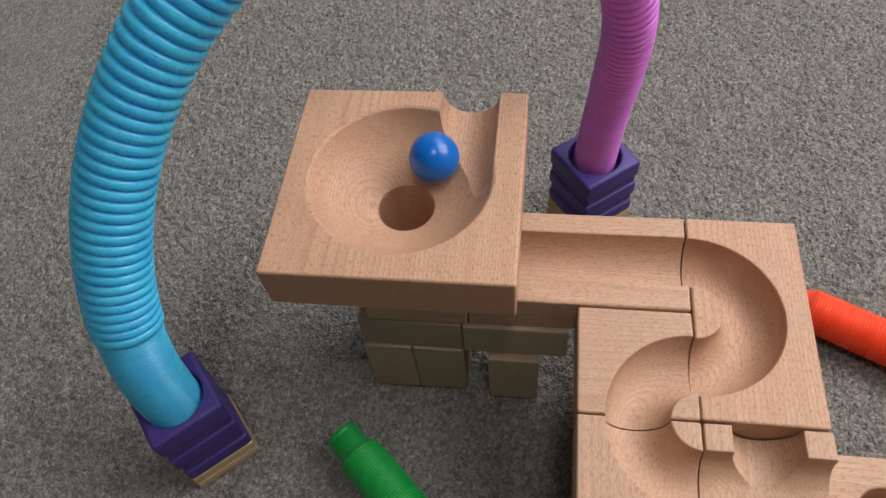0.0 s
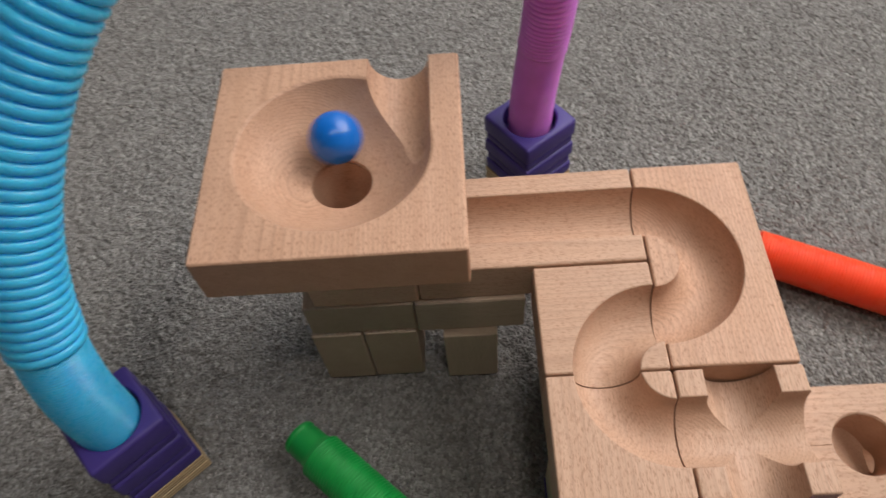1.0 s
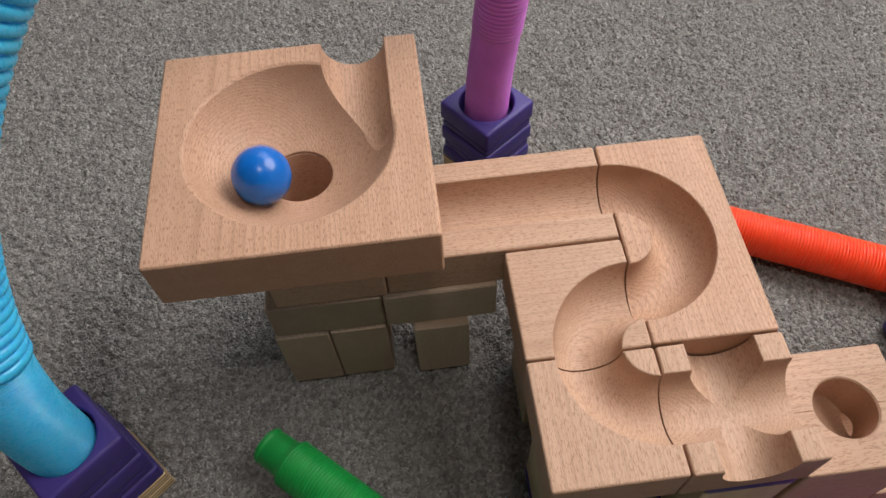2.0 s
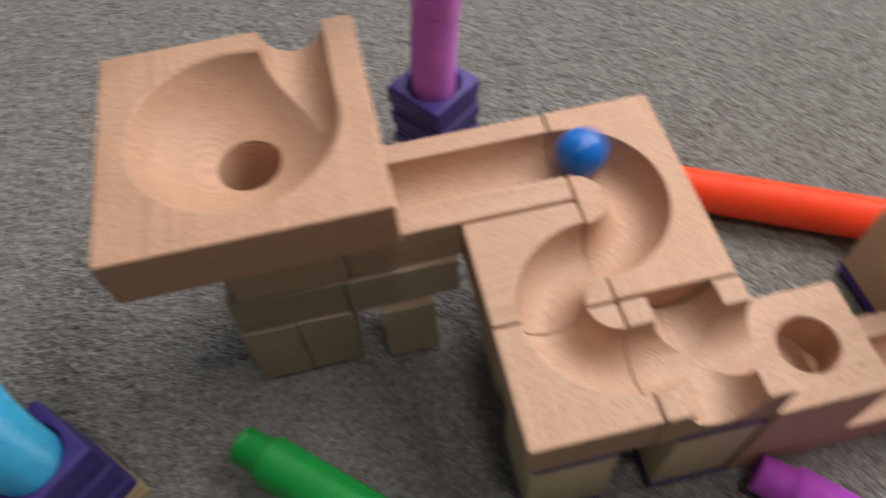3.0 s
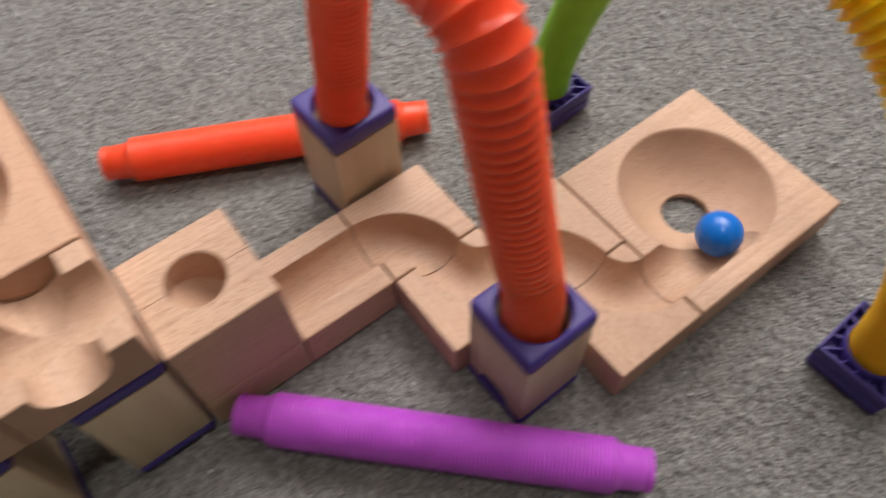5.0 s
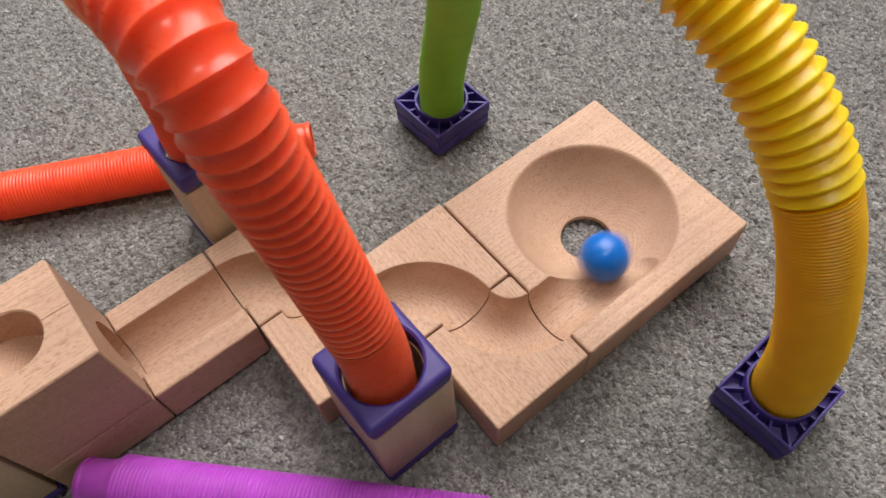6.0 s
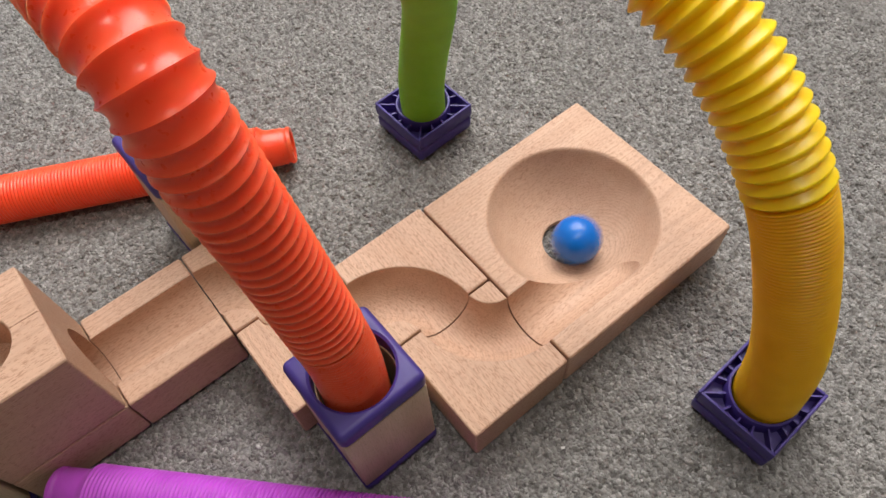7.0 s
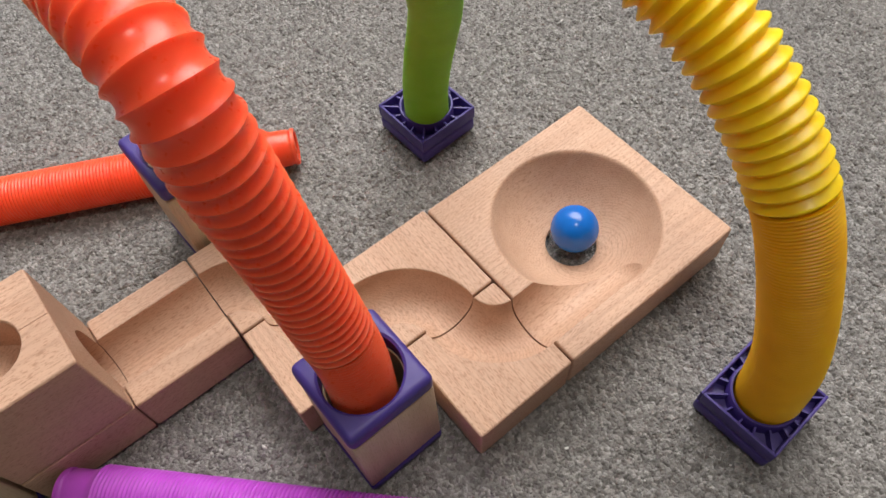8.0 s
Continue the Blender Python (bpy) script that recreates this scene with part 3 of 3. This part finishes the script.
# ---- stretchy ribbed tubes ----
def spine(points, steps=40):
    """A smooth curve through the points, with its arc lengths."""
    p = [Vector(q) for q in points]
    p = [2 * p[0] - p[1], *p, 2 * p[-1] - p[-2]]
    raw = []
    for k in range(1, len(p) - 2):
        for j in range(steps):
            t = j / steps
            raw.append(0.5 * (2 * p[k] + (p[k + 1] - p[k - 1]) * t + (2 * p[k - 1] - 5 * p[k] + 4 * p[k + 1] - p[k + 2]) * t * t + (3 * p[k] - p[k - 1] - 3 * p[k + 1] + p[k + 2]) * t**3))
    raw.append(p[-2])
    far = [0.0]
    for a, b in zip(raw, raw[1:]):
        far.append(far[-1] + (b - a).length)
    return raw, far


def along(raw, far, d):
    k = min(max(np.searchsorted(far, d) - 1, 0), len(raw) - 2)
    f = (d - far[k]) / (far[k + 1] - far[k])
    return raw[k].lerp(raw[k + 1], f)


RIBS = {
    "fine": ((0.0, 0.0), (0.3, 0.8), (0.5, 1.0), (0.7, 0.8)),
    "round": ((0.0, 0.0), (0.07, 0.40), (0.18, 0.74), (0.34, 0.95), (0.5, 1.0), (0.66, 0.95), (0.82, 0.74), (0.93, 0.40)),
    "fold": ((0.0, 0.0), (0.14, 0.06), (0.30, 0.26), (0.42, 0.70), (0.5, 1.0), (0.58, 0.70), (0.70, 0.26), (0.86, 0.06)),
    "sharp": ((0.0, 0.0), (0.10, 0.12), (0.40, 0.88), (0.5, 1.0), (0.60, 0.88), (0.90, 0.12)),
}


def ribbed(raw, far, d0, d1, radius, pitch, depth, sharp, sides=36):
    """A ribbed skin from d0 to d1; pitch may grow along the way; depth: how far ribs stand out."""
    loops = []
    up = None
    d = d0
    stations = []
    while d < d1:
        p = pitch(d) if callable(pitch) else pitch
        dep = depth(d) if callable(depth) else depth
        for f, r in RIBS[sharp]:
            stations.append((d + f * p, radius - dep + dep * r))
        d += p
    for d, r in stations:
        here = along(raw, far, d)
        ahead = (along(raw, far, d + 0.002) - along(raw, far, d - 0.002)).normalized()
        if up is None:
            up = Vector((1, 0, 0)) if abs(ahead.x) < 0.7 else Vector((0, 1, 0))
        up = (up - ahead * up.dot(ahead)).normalized()
        side = ahead.cross(up)
        loops.append([here + r * (math.cos(2 * math.pi * i / sides) * up + math.sin(2 * math.pi * i / sides) * side) for i in range(sides)])
    return rings(loops)


def smooth_pipe(raw, far, rows, sides=36):
    """A plain skin over rows of (distance, radius)."""
    loops = []
    up = None
    for d, r in rows:
        here = along(raw, far, d)
        ahead = (along(raw, far, d + 0.001) - along(raw, far, d - 0.001)).normalized()
        if up is None:
            up = Vector((0, 0, 1)) if abs(ahead.z) < 0.7 else Vector((0, 1, 0))
        up = (up - ahead * up.dot(ahead)).normalized()
        side = ahead.cross(up)
        loops.append([here + r * (math.cos(2 * math.pi * i / sides) * up + math.sin(2 * math.pi * i / sides) * side) for i in range(sides)])
    return rings(loops, False)


def grow(a, b, d0, d1):
    return lambda d: a + (b - a) * min(max((d - d0) / (d1 - d0), 0), 1)


def pop_tube(points, sections, label, group="stretched ribbed tubes"):
    """sections: (from, to in metres along the curve, radius, pitch, depth, kind of rib, material)."""
    raw, far = spine(points)
    top = new("pop_tube")
    top.location = points[0]
    for a, b, radius, pitch, depth, kind, mat in sections:
        if isinstance(pitch, tuple):
            pitch = grow(*pitch, a, b)
        if isinstance(depth, tuple):
            depth = grow(*depth, a, b)
        bm = ribbed(raw, far, a, b, radius, pitch, depth, kind)
        bmesh.ops.translate(bm, verts=bm.verts[:], vec=-Vector(points[0]))
        part("ribbed_section", bm, mat, top, "", 60)
    return tagged(top, label, "pop tube", group)


BLUE_ARCH = [
    (-0.2908, 0.0050, 0.0640), (-0.2937, 0.0115, 0.1108), (-0.2946, 0.0261, 0.1500), (-0.2892, 0.0451, 0.1868), (-0.2770, 0.0658, 0.2212), (-0.2582, 0.0862, 0.2528),
    (-0.2333, 0.1054, 0.2808), (-0.2022, 0.1229, 0.3041), (-0.1650, 0.1405, 0.3190), (-0.1260, 0.1570, 0.3190), (-0.0900, 0.1720, 0.3010), (-0.0640, 0.1815, 0.2740),
    (-0.0478, 0.1885, 0.2420), (-0.0406, 0.1948, 0.2143), (-0.0374, 0.1999, 0.1858), (-0.0385, 0.2035, 0.1567), (-0.0412, 0.2053, 0.1273), (-0.0441, 0.2050, 0.0977),
    (-0.0462, 0.2045, 0.0620),
]
RED_ARCH = [
    (0.2078, -0.1395, 0.0600), (0.2088, -0.1362, 0.0969), (0.2071, -0.1290, 0.1273), (0.2051, -0.1223, 0.1572), (0.2026, -0.1178, 0.1854), (0.2003, -0.1140, 0.2105),
    (0.1993, -0.1080, 0.2305), (0.1990, -0.0948, 0.2412), (0.1985, -0.0744, 0.2433), (0.1982, -0.0510, 0.2385), (0.1990, -0.0285, 0.2240), (0.2010, -0.0105, 0.2025),
    (0.2046, -0.0030, 0.1860), (0.2066, 0.0025, 0.1684), (0.2070, 0.0077, 0.1505), (0.2074, 0.0118, 0.1316), (0.2071, 0.0153, 0.1114), (0.2064, 0.0196, 0.0901),
    (0.2085, 0.0230, 0.0600),
]
GREEN_ARCH = [
    (0.3520, 0.0040, 0.0100), (0.3506, 0.0012, 0.0413), (0.3503, -0.0044, 0.0696), (0.3494, -0.0121, 0.0965), (0.3452, -0.0220, 0.1217), (0.3370, -0.0330, 0.1480),
    (0.3320, -0.0440, 0.1740), (0.3330, -0.0580, 0.1960), (0.3400, -0.0800, 0.2120), (0.3515, -0.1159, 0.2104), (0.3602, -0.1524, 0.1953), (0.3642, -0.1850, 0.1711),
    (0.3650, -0.2120, 0.1402), (0.3636, -0.2321, 0.1015), (0.3639, -0.2458, 0.0586), (0.3655, -0.2510, 0.0100),
]
pop_tube(BLUE_ARCH, [(0.0, 0.076, 0.0174, 0.0015, 0.0006, "fine", tube_blue), (0.077, 0.40, 0.0190, (0.0052, 0.0085), (0.0016, 0.0032), "round", tube_blue)], "sky-blue ribbed pop tube arching up from its holder")
pop_tube(BLUE_ARCH[::-1], [(0.0, 0.076, 0.0146, 0.0015, 0.0006, "fine", tube_orchid), (0.076, 0.21, 0.0152, (0.0026, 0.0080), (0.0009, 0.0026), "round", tube_orchid)], "orchid-purple ribbed pop tube standing in its holder")
pop_tube(RED_ARCH, [(0.0, 0.054, 0.0148, 0.0017, 0.0009, "fine", tube_red), (0.054, 0.245, 0.0151, (0.0038, 0.0076), (0.0012, 0.0017), "fold", tube_red)], "scarlet ribbed pop tube stretched into an arch")
pop_tube(RED_ARCH[::-1], [(0.0, 0.064, 0.0140, 0.0015, 0.0006, "fine", tube_red), (0.064, 0.195, 0.0144, (0.0034, 0.0074), (0.0007, 0.0016), "fold", tube_red)], "scarlet ribbed pop tube standing in its holder")
pop_tube(GREEN_ARCH, [(0.0, 0.21, 0.0138, 0.0016, 0.0004, "fine", tube_green)], "leaf-green ribbed pop tube standing in its socket")
pop_tube(GREEN_ARCH[::-1], [(0.0, 0.142, 0.0160, 0.0016, 0.0009, "fine", tube_yellow_folded), (0.142, 0.285, 0.0167, (0.0056, 0.0080), (0.0028, 0.0042), "sharp", tube_yellow)], "golden-yellow ribbed pop tube, lower half closed, upper half stretched")


def closed_tube(points, mat, label, radius=0.0145):
    """A pushed-together tube lying on the carpet: fine ribs and a narrower collar at each end."""
    raw, far = spine(points)
    L = far[-1]
    top = new("pop_tube")
    top.location = points[0]
    shift = -Vector(points[0])
    c = 0.019
    body = ribbed(raw, far, c, L - c, radius, 0.0020, 0.0007, "fine")
    bmesh.ops.translate(body, verts=body.verts[:], vec=shift)
    part("ribbed_section", body, mat, top, "", 50)
    r = radius - 0.0034
    for end in (0, 1):
        rows = [(0.004, r - 0.0022), (0.0005, r - 0.0022), (0.0, r - 0.0014), (0.0, r - 0.0004), (0.0006, r), (0.0022, r + 0.0002), (0.003, r - 0.0005), (0.0042, r - 0.0006), (0.0052, r), (0.0145, r + 0.0002), (0.0165, r + 0.0008), (0.019, radius - 0.0006), (0.0202, radius)]
        if end:
            rows = [(L - d, q) for d, q in rows]
        bm = smooth_pipe(raw, far, rows)
        bmesh.ops.translate(bm, verts=bm.verts[:], vec=shift)
        part("collar", bm, mat, top, "smooth narrower collar", 40)
    return tagged(top, label, "pop tube", "closed ribbed tubes on the carpet")


closed_tube([(-0.2025, 0.0140, 0.0143), (-0.1240, -0.0555, 0.0143), (-0.0445, -0.1250, 0.0143)], tube_dark_green, "emerald-green pop tube pushed together, lying on the carpet")
closed_tube([(0.0718, -0.0668, 0.0143), (0.1480, -0.1447, 0.0143), (0.2230, -0.2208, 0.0143)], tube_purple, "purple pop tube pushed together, lying on the carpet", 0.0145)
closed_tube([(0.0845, 0.1358, 0.0143), (0.1795, 0.0872, 0.0143), (0.2745, 0.0376, 0.0143)], tube_red, "scarlet pop tube pushed together, lying on the carpet", 0.0147)

# ---- bits of lint caught in the pile ----
def lint():
    m, nt, bsdf = material("pale_lint")
    bsdf.inputs["Base Color"].default_value = (0.62, 0.60, 0.57, 1)
    bsdf.inputs["Roughness"].default_value = 0.95
    rng = random.Random(11)
    bm = bmesh.new()
    for _ in range(70):
        x, y = rng.uniform(-0.45, 0.58), rng.uniform(-0.30, 0.55)
        turn = Matrix.Rotation(rng.uniform(0, 6.28), 4, "Z")
        size = rng.uniform(0.0004, 0.0009)
        m4 = Matrix.Translation((x, y, -0.0006)) @ turn @ Matrix.Diagonal((size * rng.uniform(1.0, 2.6), size, size * 0.8, 1))
        made = bmesh.ops.create_icosphere(bm, subdivisions=1, radius=1, matrix=m4)
        for v in made["verts"]:
            v.co += Vector((rng.uniform(-1, 1), rng.uniform(-1, 1), rng.uniform(-1, 1))) * size * 0.3
    tagged(new("lint", finish(mesh_of(bm, "lint"), m, 40)), "tiny pale lint specks caught in the carpet", "lint", kind="stuff")


lint()

# ---- the ball ----
BALL = 0.0137
bm = bmesh.new()
bmesh.ops.create_uvsphere(bm, u_segments=64, v_segments=40, radius=BALL)
ball = tagged(new("ball", finish(mesh_of(bm, "ball"), lacquer, 80)), "glossy blue lacquered wooden ball rolling down the run", "ball")


def in_bowl(x, y, z, reach, r, degrees):
    """The ball's middle on a bowl, at r from its axis."""
    return (x + r * math.cos(radians(degrees)), y + r * math.sin(radians(degrees)), z - math.sqrt(reach * reach - r * r))


def motions():
    rows = []
    # circling the upper funnel
    upper = [
        (0, 0.0244, 52), (0.1, 0.0152, 20), (0.2, 0.0290, -89), (0.3, 0.0291, -106), (0.4, 0.0134, -228), (0.5, 0.0214, -273), (0.6, 0.0163, -309), (0.7, 0.0044, -410),
        (0.8, 0.0269, -497), (0.9, 0.0206, -517), (1, 0.0176, -626), (1.1, 0.0217, -663), (1.2, 0.0127, -733), (1.3, 0.0160, -796), (1.4, 0.0221, -863), (1.5, 0.0162, -891),
        (1.6, 0.0139, -1001), (1.7, 0.0181, -1041), (1.8, 0.0105, -1095), (1.9, 0.0135, -1170), (2, 0.0185, -1225), (2.1, 0.0150, -1275), (2.2, 0.0125, -1355), (2.3, 0.0110, -1420),
        (2.4, 0.0070, -1510),
    ]
    for t, r, a in upper:
        rows.append((t, in_bowl(FX, FY, FTOP + 0.0235, 0.0401, r, a)))
    # through the shaft, along the upper track, down the drop hole, along the low track
    rows += [
        (2.5, (-0.1530, 0.0970, 0.1580)), (2.6, (-0.1520, 0.0940, 0.1280)), (2.7, (-0.1300, 0.0920, 0.1142)), (2.8, (-0.0983, 0.0912, 0.1142)), (2.9, (-0.0525, 0.0948, 0.1142)),
        (3, (0.0144, 0.0926, 0.1150)), (3.1, (0.0357, 0.0647, 0.1160)), (3.2, (-0.0021, 0.0348, 0.1140)), (3.3, (-0.0175, 0.0236, 0.1140)), (3.4, (-0.0303, -0.0031, 0.1144)),
        (3.5, (-0.0188, -0.0214, 0.1144)), (3.6, (0.0066, -0.0283, 0.1142)), (3.7, (0.0277, -0.0301, 0.1142)), (3.8, (0.0560, -0.0278, 0.1142)), (3.9, (0.0761, -0.0300, 0.1100)),
        (4, (0.0913, -0.0275, 0.0900)), (4.1, (0.1010, -0.0273, 0.0720)), (4.2, (0.1905, -0.0254, 0.0245)), (4.3, (0.2082, -0.0510, 0.0245)), (4.4, (0.2296, -0.0857, 0.0245)),
        (4.5, (0.2542, -0.0882, 0.0245)), (4.6, (0.2670, -0.1171, 0.0245)), (4.7, (0.2826, -0.1440, 0.0245)), (4.8, (0.3061, -0.1495, 0.0245)), (4.9, (0.3269, -0.1535, 0.0240)),
        (5, (0.3491, -0.1490, 0.0255)),
    ]
    # circling the lower funnel until it settles in the hole
    lowest = [
        (5.1, 0.0217, -72), (5.2, 0.0289, 54), (5.3, 0.0300, 123), (5.4, 0.0254, 191), (5.5, 0.0303, 260), (5.6, 0.0256, 328), (5.7, 0.0254, 397), (5.8, 0.0282, 465),
        (5.9, 0.0221, 534), (6, 0.0261, 602), (6.1, 0.0242, 671), (6.2, 0.0208, 739), (6.3, 0.0234, 808), (6.4, 0.0127, 906), (6.5, 0.0220, 954), (6.6, 0.0131, 999),
        (6.7, 0.0059, 1107), (6.8, 0.0191, 1246), (6.9, 0.0199, 1260), (7, 0.0074, 1336), (7.1, 0.0082, 1466), (7.2, 0.0048, 1312), (7.3, 0.0052, 1416), (7.4, 0.0052, 1631),
        (7.5, 0.0060, 1699), (7.6, 0.0053, 1779), (7.7, 0.0037, 1809), (7.8, 0.0026, 1841), (7.9, 0.0029, 1833), (8, 0.0028, 1828),
    ]
    for t, r, a in lowest:
        rows.append((t, in_bowl(LX, LY, 0.03 + 0.0235, 0.0388, r, a)))
    walk(ball, [(t, pose(*p)) for t, p in rows])


motions()
